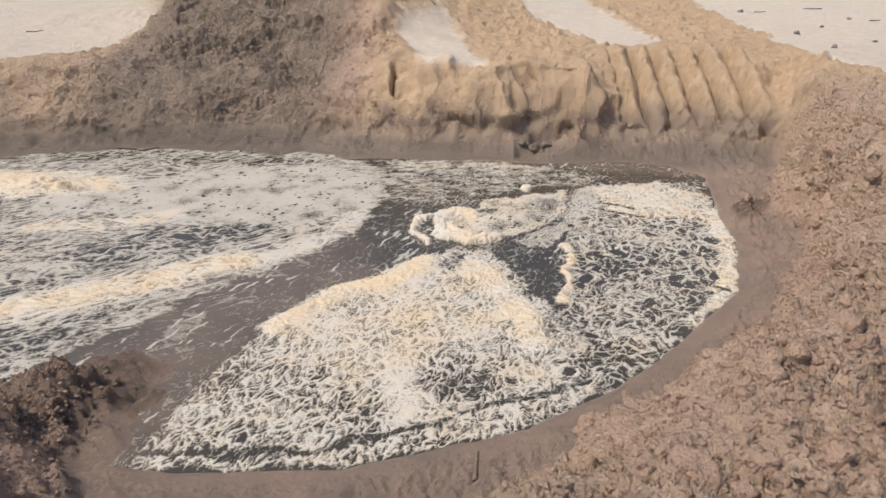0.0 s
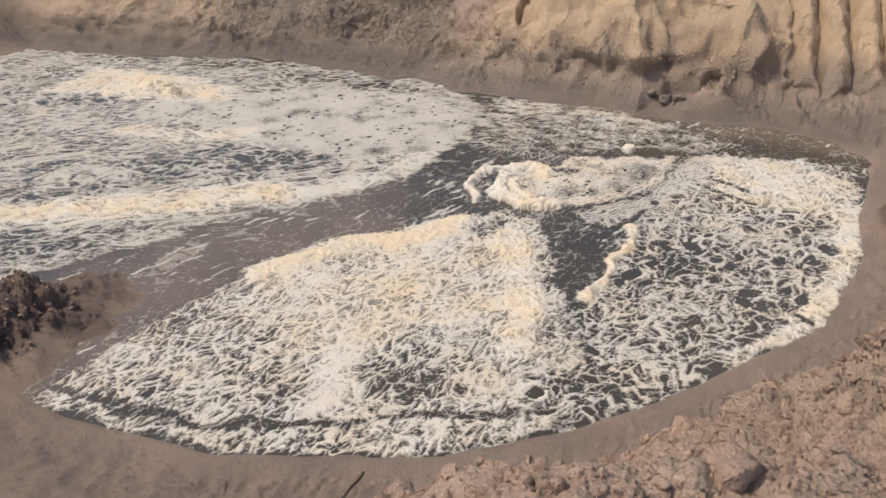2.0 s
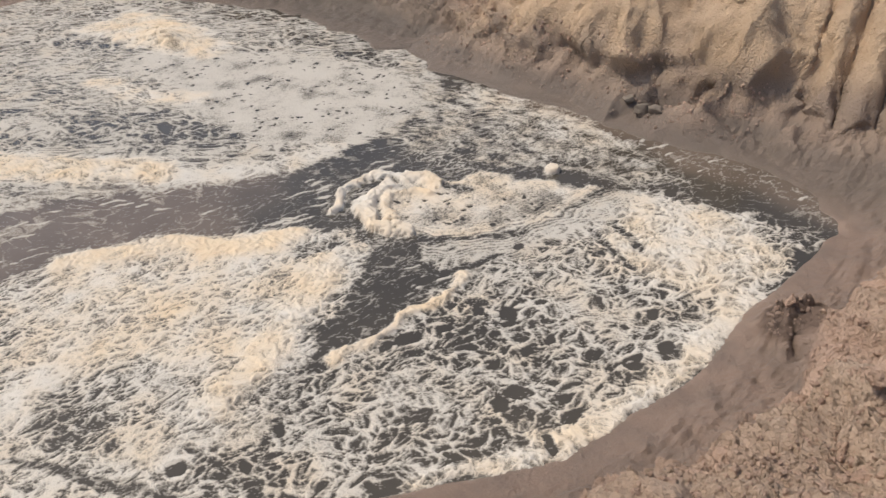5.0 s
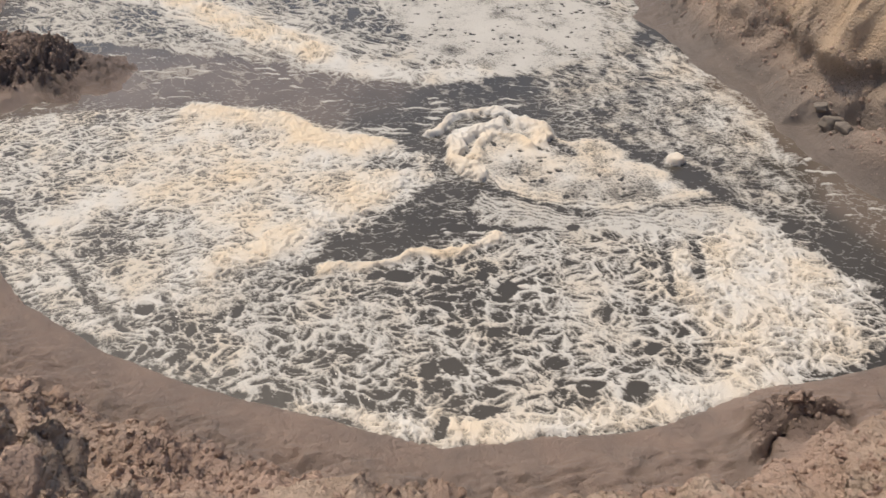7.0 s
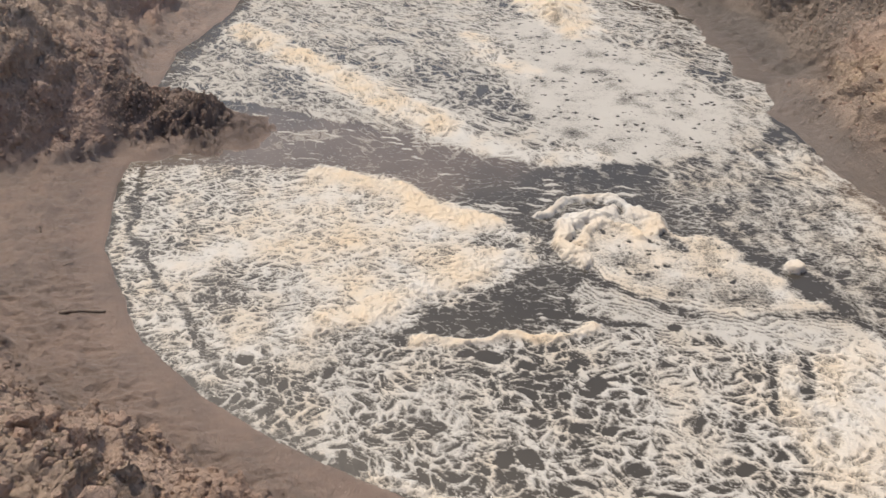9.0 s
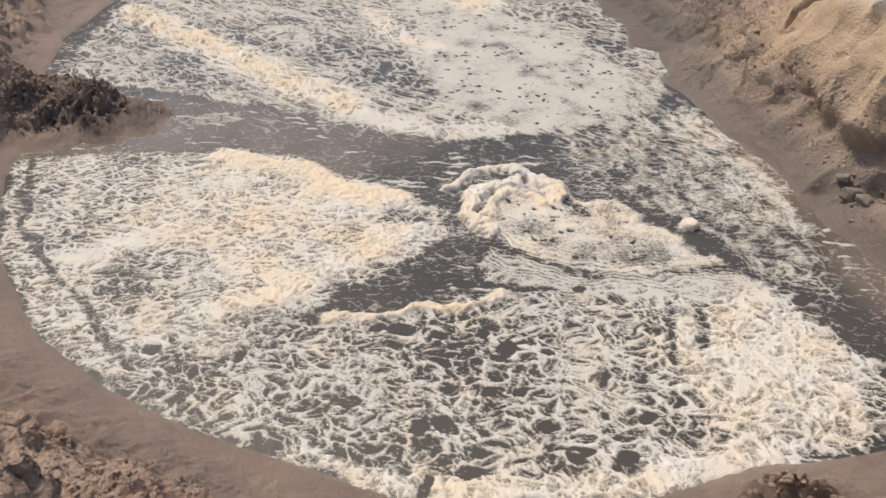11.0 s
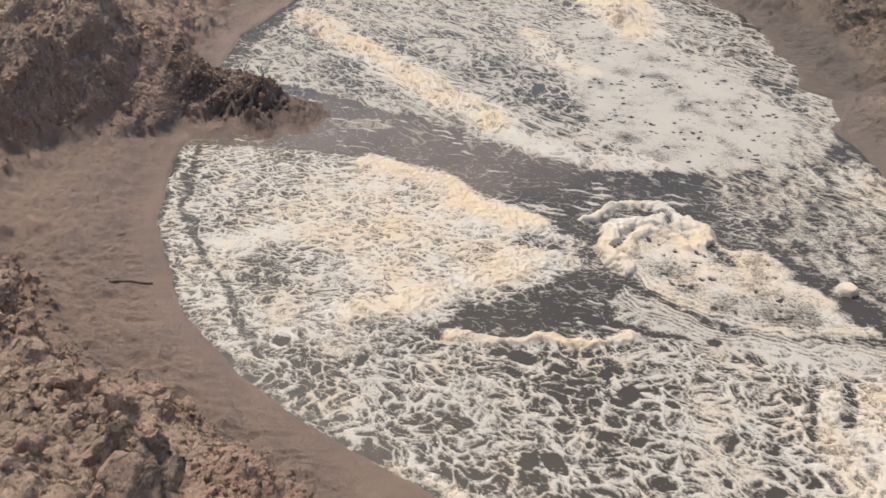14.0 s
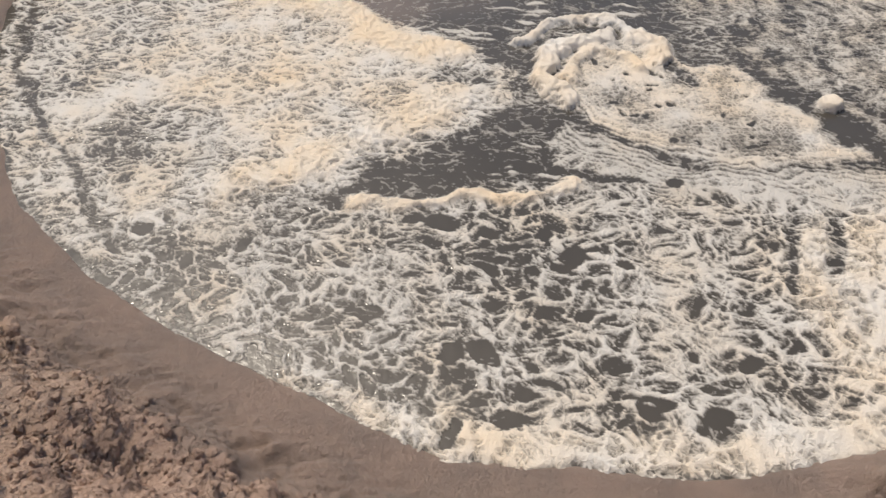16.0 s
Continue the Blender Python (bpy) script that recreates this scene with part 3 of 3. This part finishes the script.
region([(0.54, 4.97), (0.46, 5.1), (0.62, 5.28), (0.88, 5.52), (1.02, 5.5), (0.92, 5.3), (0.84, 5.1), (0.72, 4.93)], 0.66, 0.1, 0.01, 0.03, "curl thin_skin")
stroke([(0.68, 4.86), (0.74, 4.95), (0.79, 5.1), (0.87, 5.26)], 0.022, -0.1, 0.0, 0.008)
region([(-0.02, 4.95), (0.25, 4.9), (0.33, 5.03), (0.02, 5.04)], 0.25, 0.0, 0.01, 0.03)
stroke([(-0.2, 5.02), (-0.34, 5.21), (-0.31, 5.5), (-0.12, 5.64), (0.12, 5.62)], 0.034, 1.4, 0.3, 0.045, 0.6, "curl outer_rim")
stroke([(-0.25, 5.24), (-0.25, 5.42)], 0.02, 0.05, 0.0, 0.01, 0.4)
stroke([(0.33, 5.1), (0.15, 5.07), (-0.05, 5.1), (-0.16, 5.22), (-0.17, 5.45)], 0.05, 1.5, 0.45, 0.065, 0.6, "curl inner_rim")
stroke([(-0.17, 5.62), (-0.05, 5.67), (0.1, 5.61)], 0.045, 1.5, 0.65, 0.06, 0.6)
stroke([(0.14, 5.18), (-0.08, 5.29), (-0.1, 5.38), (0.02, 5.47), (0.14, 5.49)], 0.03, 1.2, 0.75, 0.05, 0.7)
stroke([(0.1, 5.12), (-0.02, 5.19), (-0.08, 5.24)], 0.014, 0.45, 0.2, 0.012, 0.6)
stroke([(0.14, 5.66), (0.24, 5.72)], 0.035, 0.1, 0.0, 0.01)
# blown holes with a raised lip, and a loose ball of froth
for hx, hy, r in ((0.785, 3.335, 0.045), (1.21, 4.89, 0.06), (1.02, 4.62, 0.033), (1.05, 4.83, 0.033), (0.91, 5.42, 0.03), (1.43, 4.77, 0.04), (1.49, 4.87, 0.028),
                  (1.35, 4.13, 0.042), (1.81, 4.55, 0.05), (1.91, 5.15, 0.042), (1.56, 4.50, 0.05), (1.58, 4.39, 0.038), (1.85, 4.35, 0.028), (1.86, 4.98, 0.042),
                  (1.74, 5.32, 0.03), (1.28, 5.06, 0.026), (0.97, 4.46, 0.06), (0.92, 4.35, 0.045)):
    d = np.hypot((px - hx) * 1.15, (py - hy) * 0.8)
    lay(smooth(r * 1.7, r * 1.2, d) * (1.0 if hy < 3.5 else 0.35), 0.88, 0.2, 0.016, None)
    lay(smooth(r * 1.1, r * 0.9, d), -0.45, 0.0, 0.008, None)
d = np.hypot(fx - 0.54, fy - 6.23)
lay(smooth(0.062, 0.04, d), 1.6, 0.6, 0.055, "curl froth_ball")



def film(use, angle, along_flow, across, seed):
    """Where foam gathers in strands of three sizes: 0 on the strands, 1 in the holes between them."""
    x, y = fx[use], fy[use]
    c, q = math.cos(angle), math.sin(angle)
    u, v = (c * x + q * y) / along_flow, (c * y - q * x) / across
    u, v = u + 0.6 * fbm(u * 0.5, v * 0.5, 2, seed), v + 0.6 * fbm(u * 0.5 + 5, v * 0.5, 2, seed + 9)
    u, v = u + 0.2 * fbm(u * 1.6, v * 1.6, 2, seed + 3), v + 0.2 * fbm(u * 1.6 + 5, v * 1.6, 2, seed + 13)
    total, bulge = np.zeros_like(u), np.zeros_like(u)
    for k, (scale, width, weight) in enumerate(((1.0, 0.12, 1.0), (2.0, 0.17, 0.72), (3.9, 0.26, 0.42))):
        f1, f2, _ = worley(u * scale + 3.1 * k, v * scale - 1.7 * k, seed + 20 + k)
        there = smooth(-0.4, 0.3, fbm(u * scale * 0.45 + 9, v * scale * 0.45, 2, seed + 50 + k))
        total += weight * (0.5 + 0.5 * there) * np.exp(-(f2 - f1) / width)
        bulge += np.clip(1.1 - f1, 0, 1) / 3
    total += 0.3 * np.exp(-np.abs(fbm(u * 1.2, v * 1.2, 2, seed + 22)) / 0.06) + 0.22 * fbm(x * 2.2, y * 2.2, 3, seed + 40)
    some = np.sort(total[::7])
    rank, lift = np.ones_like(fx), np.zeros_like(fx)
    rank[use], lift[use] = 1 - np.interp(total, some, np.linspace(0, 1, len(some))), bulge
    return rank, lift


west = smooth(-0.55, -0.95, fx - 0.35 * (fy - 5.0))
fan_part = smooth(0.15, -0.15, fx - 0.75 - 0.1 * np.sin(fy * 9))
east_of = west < 1
fan_rank, billow = film(east_of & (fan_part > 0), 1.45, 0.105, 0.06, 101)
net_rank, net_lift = film(east_of & (fan_part < 1), 1.2, 0.105, 0.08, 501)
rank_near = fan_rank * fan_part + net_rank * (1 - fan_part)
streak, far_lift = film(west > 0, 0.68, 0.2, 0.085, 301)
billow = np.maximum(np.maximum(billow, net_lift), far_lift)
round_holes, _ = film(west > 0, 0.3, 0.17, 0.125, 701)
mixed = smooth(-0.15, 0.2, fbm(fx * 1.2, fy * 1.2 + 8, 3, 275))
rank_far = streak * (1 - mixed) + round_holes * mixed
# skin drawn out in streaks along the curl's outer side
drawn = along(px, py, [(0.2, 5.02), (0.46, 5.13), (0.6, 5.25), (0.76, 5.45), (0.84, 5.8), (0.95, 6.25)])
lines = 0.5 + 0.5 * np.sin(drawn * 2 * math.pi / 0.03 + 6 * fbm(fx * 3, fy * 3, 4, 620))
drawn = 0.7 * smooth(0.2, 0.1, drawn) * smooth(0.1, 0.4, cover)
rank_near = rank_near * (1 - drawn) + (0.75 * lines + 0.25 * rank_near) * drawn
ru, rv = fx / 0.17 + 0.5 * fbm(fx * 4, fy * 4, 3, 601), fy / 0.085 + 0.5 * fbm(fx * 4, fy * 4, 3, 602)
raft = 0.8 * worley(ru, rv, 603)[0] + 0.35 * worley(ru * 2.2, rv * 2.2, 604)[0] + 0.15 * fbm(fx * 8, fy * 8, 3, 605)
some = np.sort(raft.ravel()[::7])
rank_raft = np.interp(raft, some, np.linspace(0, 1, len(some)))
margin = smooth(5.75, 6.15, fy + 0.15 * fbm(fx * 2, fy * 2, 2, 606)) * smooth(-2.2, -1.2, fx) * smooth(1.3, 0.9, fx) * 0.45
over = cover - ((rank_near * (1 - west) + rank_far * west) * (1 - margin) + rank_raft * margin)
# closed skin: dull, with scattered small holes
closed = np.zeros_like(fx)
for poly in (SKIN, CURL):
    closed = np.maximum(closed, smooth(-0.02, 0.12, inside(px, py, poly)))
spot, _, spot_size = worley(fx / 0.05 + 0.5 * fbm(fx * 12, fy * 12, 3, 650), fy / 0.06 + 0.5 * fbm(fx * 12, fy * 12, 3, 651), 652)
spot = np.clip((0.4 * smooth(0.6, 1.0, spot_size + 0.25 * fbm(fx * 2, fy * 2, 2, 653)) - spot) * 5, 0, 1)
over = np.where(cover > 0.6, over * (1 - closed) + (cover - 0.66 - 0.42 * fbm(fx * 3.5, fy * 3.5, 5, 654, 0.65) - 0.9 * spot - 0.3 * rank_near * (1 - west)) * closed, over)
# short dashes of froth adrift along the flow in the open water
du, dv = (0.37 * fx + 0.93 * fy) / 0.15, (0.37 * fy - 0.93 * fx) / 0.03
near_dash, _, dash_size = worley(du + 0.6 * fbm(fx * 5, fy * 5, 3, 630), dv + 0.9 * fbm(fx * 7, fy * 7, 3, 631), 632)
dash = np.clip((0.45 * smooth(0.86, 1.05, dash_size + 0.3 * fbm(fx * 1.5, fy * 1.5, 2, 633)) - near_dash) * 3.0, -0.5, 0.5)
over = np.where(cover < 0.1, np.maximum(over, dash), over)
shore = inside(fx, fy, POOL)
over = over + np.minimum(0, shore - 0.045 + 0.1 * fbm(fx * 7, fy * 7, 4, 280, 0.6)) * 4
body = np.where(over > 0, 1 - np.exp(-over * 5.0), 0)
thick, roll = smooth(0.016, 0.03, puff), smooth(0.035, 0.05, puff)
folds = 1 - np.abs(fbm(fx * 9 + 0.6 * fbm(fx * 6, fy * 6, 2, 640), fy * 13, 3, 641)) * 2.2
fz = 0.0022 * smooth(-0.4, -0.05, over) - 0.0006 + puff * body * ((0.13 + 0.2 * billow) * (1 - thick) + (0.3 + 0.25 * billow * (1 - roll) + (0.3 - 0.1 * roll) * np.clip(folds, 0, 1) + 0.25 * roll) * thick)
swell = np.exp(-(((fx + 4.1) / 0.3) ** 2 + ((fy - 6.17) / 0.16) ** 2))
fz += np.where(over > 0, 0.09 * swell * (0.5 + 0.6 * billow) * body, 0)
up = over > -0.42
cell = up[:-1, :-1] | up[1:, :-1] | up[:-1, 1:] | up[1:, 1:]
cell_owner = owner[:-1, :-1]
FOAMS = {"sheet": ("foam_sheet", "wide sheet of off-white froth with yellow streaks on the water"),
         "fan": ("foam_fan", "fan of lacy cream froth lying along the muddy shore"),
         "net": ("foam_net", "open net of white froth strands over dark water"),
         "curl": ("foam_curl", "curled cream froth wound round a still eddy")}
LOOKS = {"white_skin": "smooth white skin of froth", "yellow_streak": "long raised yellow streak", "cream_ridge": "orange-cream ridge of froth",
         "tail_ridge": "narrow orange-cream ridge", "froth_ball": "round ball of cream froth", "shore_band": "thick cream band", "thin_skin": "thin grey-white streaked skin"}
tint = np.clip(tone + 0.5 * fbm(fx * 3.5, fy * 3.5, 4, 260) * (tone > 0.05), 0, 1)
rich = smooth(0.008, 0.018, puff)
froth_values = {"tone": tint, "over": over, "rich": rich, "silt": silt(fx, fy)}
rafts = {}
for key, (name, label) in FOAMS.items():
    rafts[key] = tagged(new(name), label, "foam")
for k, piece in enumerate(PIECES):
    which = cell & (cell_owner == k)
    if not which.any():
        continue
    if piece == "flecks":
        sheet("foam_flecks", fxs, fys, fz, keep=which, values=froth_values, material=FOAM, kind="stuff", category="foam",
              label="loose flecks of white froth adrift on the muddy water")
        continue
    key, name = piece.split()
    ob = sheet(name, fxs, fys, fz, keep=which, values=froth_values, material=FOAM, label=LOOKS.get(name, ""))
    ob.parent = rafts[key]


# ---- loose things on the banks ----
def ground_at(x, y):
    z = terrain(np.array([[float(x)]]), np.array([[float(y)]]))[0]
    return float(z[0, 0])


def clod_mesh(seed):
    """A broken lump of sand: a ball with flat cuts and crumbly faces."""
    bm = bmesh.new()
    bmesh.ops.create_icosphere(bm, subdivisions=3, radius=1)
    off = Vector((seed * 3.7, seed * 1.3, seed * 7.1))
    pick = random.Random(seed)
    cuts = [(Vector((pick.gauss(0, 1), pick.gauss(0, 1), pick.gauss(0, 1))).normalized(), pick.uniform(0.45, 0.85)) for _ in range(8)]
    for v in bm.verts:
        p = v.co.copy()
        for way, far in cuts:
            d = p.dot(way) - far
            if d > 0:
                p -= way * d * 0.9
        p *= 1 + 0.3 * noise.noise(p * 1.7 + off) + 0.3 * abs(noise.noise(p * 3.5 + off)) + 0.22 * abs(noise.noise(p * 8 + off))
        v.co = Vector((p.x * 1.1, p.y * 0.9, p.z * 0.8))
    for f in bm.faces:
        f.smooth = True
    me = bpy.data.meshes.new("sand_clod")
    bm.to_mesh(me)
    bm.free()
    me.materials.append(CLOD)
    return me


rng = np.random.default_rng(5)
CLODS = [clod_mesh(k + 1) for k in range(10)]


def scatter(count, x0, x1, y0, y1, low, high):
    """Random spots on the banks whose ground lies between low and high."""
    x, y = rng.uniform(x0, x1, (1, count)), rng.uniform(y0, y1, (1, count))
    z, (sx, sy), _ = terrain(x, y)
    ok = (z > low) & (z < high)
    return np.stack([(x + sx)[ok], (y + sy)[ok], z[ok]], -1)


spots = np.concatenate([scatter(900, 0.3, 2.6, 1.2, 3.6, 0.15, 1.3)[:190], scatter(300, 2.1, 3.1, 3.9, 6.6, 0.15, 1.0)[:50], scatter(300, -2.6, 0.2, 0.6, 2.4, 0.2, 1.2)[:40]])
for x, y, z in spots:
    size = 0.016 + 0.045 * rng.random() ** 2.4
    ob = new("sand_clod", CLODS[rng.integers(len(CLODS))])
    ob.matrix_basis = pose(x, y, z - size * 0.15, *rng.uniform(0, 360, 3)) @ Matrix.Diagonal((size, size, size, 1))
    tagged(ob, "crumbly lump of damp tan sand on the pit's bank", "sand clod", "sand clods on the banks")


lumps = np.concatenate([scatter(500, 0.7, 2.6, 1.1, 3.3, 0.25, 1.3)[:90], scatter(120, 2.3, 2.9, 4.2, 5.6, 0.25, 1.0)[:16]])
for x, y, z in lumps:
    size = 0.03 + 0.05 * rng.random() ** 1.7
    ob = new("sand_lump", CLODS[rng.integers(len(CLODS))])
    ob.matrix_basis = pose(x, y, z - size * 0.3, *rng.uniform(0, 360, 3)) @ Matrix.Diagonal((size, size, size, 1))
    tagged(ob, "large blocky lump of tan sand half sunk in the bank", "sand clod", "sand lumps on the banks")


def crumbs(name, spots, low, high, label):
    """Small crumbs of sand, in one mesh."""
    bm = bmesh.new()
    bmesh.ops.create_icosphere(bm, subdivisions=1, radius=1)
    bm.verts.index_update()
    base = np.array([v.co[:] for v in bm.verts])
    tri = np.array([[v.index for v in f.verts] for f in bm.faces])
    bm.free()
    n, m = len(spots), len(base)
    size = (low + (high - low) * rng.random((n, 1, 1)) ** 3)
    co = base[None] * size * rng.uniform(0.55, 1.35, (n, m, 1)) * rng.uniform(0.7, 1.2, (n, 1, 3)) + spots[:, None, :]
    faces = (tri[None] + (np.arange(n) * m)[:, None, None]).reshape(-1, 3)
    me = bpy.data.meshes.new(name)
    me.from_pydata(co.reshape(-1, 3).tolist(), [], faces.tolist())
    me.polygons.foreach_set("use_smooth", np.zeros(len(me.polygons), bool))
    me.attributes.new("damp", "FLOAT", "POINT").data.foreach_set("value", np.full(n * m, 0.8, np.float32))
    me.materials.append(SAND)
    return tagged(new(name, me), label, "sand crumbs", kind="stuff")


near = np.concatenate([scatter(20000, 0.0, 2.7, 1.2, 4.3, 0.10, 1.3), scatter(2500, -2.5, -1.3, 1.8, 3.1, 0.06, 0.6), scatter(1500, -1.8, 1.4, 7.0, 7.6, 0.06, 0.5), scatter(5000, -4.6, -1.0, 7.5, 10.5, 0.2, 1.7), scatter(4500, 2.0, 3.0, 4.0, 6.6, 0.10, 1.0), scatter(6500, -2.4, 0.2, 0.6, 2.6, 0.13, 1.2)])
crumbs("sand_crumbs", near, 0.004, 0.017, "fine crumbs of damp sand strewn over the pit's banks")


def twig(points, thick, name, label, material=WOOD):
    cu = bpy.data.curves.new(name, "CURVE")
    cu.dimensions, cu.bevel_depth, cu.bevel_resolution = "3D", thick, 2
    sp = cu.splines.new("POLY")
    sp.points.add(len(points) - 1)
    for k, (p, q) in enumerate(zip(sp.points, points)):
        p.co, p.radius = (*q, 1), 1 - 0.6 * k / len(points)
    cu.materials.append(material)
    return tagged(new(name, cu), label, "driftwood")


def lay_twig(x, y, turn, length, thick, name, label, material=WOOD):
    pts = []
    for k in range(6):
        s = k / 5 - 0.5
        qx, qy = x + math.cos(turn) * s * length, y + math.sin(turn) * s * length + 0.06 * length * math.sin(k * 1.9)
        pts.append((qx, qy, ground_at(qx, qy) + thick * 0.7))
    return twig(pts, thick, name, label, material)


lay_twig(0.32, 2.48, 1.58, 0.22, 0.011, "driftwood_stick", "short dark wet stick lying on the mudflat")
lay_twig(-0.12, 2.3, 2.2, 0.06, 0.004, "twig", "thin dark twig standing out of the mudflat")
lay_twig(-0.5, 2.05, 0.4, 0.07, 0.006, "twig", "thin dark twig on the mudflat")
for x, y, turn, length, thick in ((-1.3, 11.1, 0.5, 0.5, 0.02), (-1.15, 10.9, 2.0, 0.35, 0.015), (-0.75, 9.8, 2.6, 0.35, 0.014), (3.84, 11.3, 0.3, 0.3, 0.016),
                                  (4.62, 11.5, 2.9, 0.4, 0.018), (5.0, 10.3, 0.2, 0.25, 0.015), (-7.1, 14.2, 0.1, 0.9, 0.03), (-6.4, 10.0, 0.2, 0.4, 0.015)):
    lay_twig(x, y, turn, length * 0.6, thick * 0.55, "driftwood_twig", "dark dry twig lying on pale beach sand", WEED)


def stone(x, y, size, name, label, category, material, group="", sink=0.25):
    ob = new(name, STONES[int(rng.integers(len(STONES)))].copy())
    ob.data.materials.clear()
    ob.data.materials.append(material)
    ob.matrix_basis = pose(x, y, ground_at(x, y) + size * sink, 0, 0, rng.uniform(0, 360)) @ Matrix.Diagonal((size, size, size * 0.7, 1))
    return tagged(ob, label, category, group)


STONES = [clod_mesh(k + 31) for k in range(5)]
for x, y, size in ((0.62, 7.22, 0.085), (0.74, 7.2, 0.055), (0.5, 7.26, 0.05)):
    stone(x, y, size, "fallen_block", "grey damp block of sand fallen from the cut face", "sand block", GREY_SAND, "blocks under the cut face", 0.1)
for x, y, size in ((3.73, 9.34, 0.045), (3.81, 8.37, 0.04), (3.56, 11.26, 0.05), (3.02, 11.3, 0.035), (4.73, 10.46, 0.035), (4.2, 9.9, 0.03), (4.4, 8.8, 0.03)):
    stone(x, y, size, "stone", "small grey stone lying on pale beach sand", "stone", STONE, "stones on the beach")
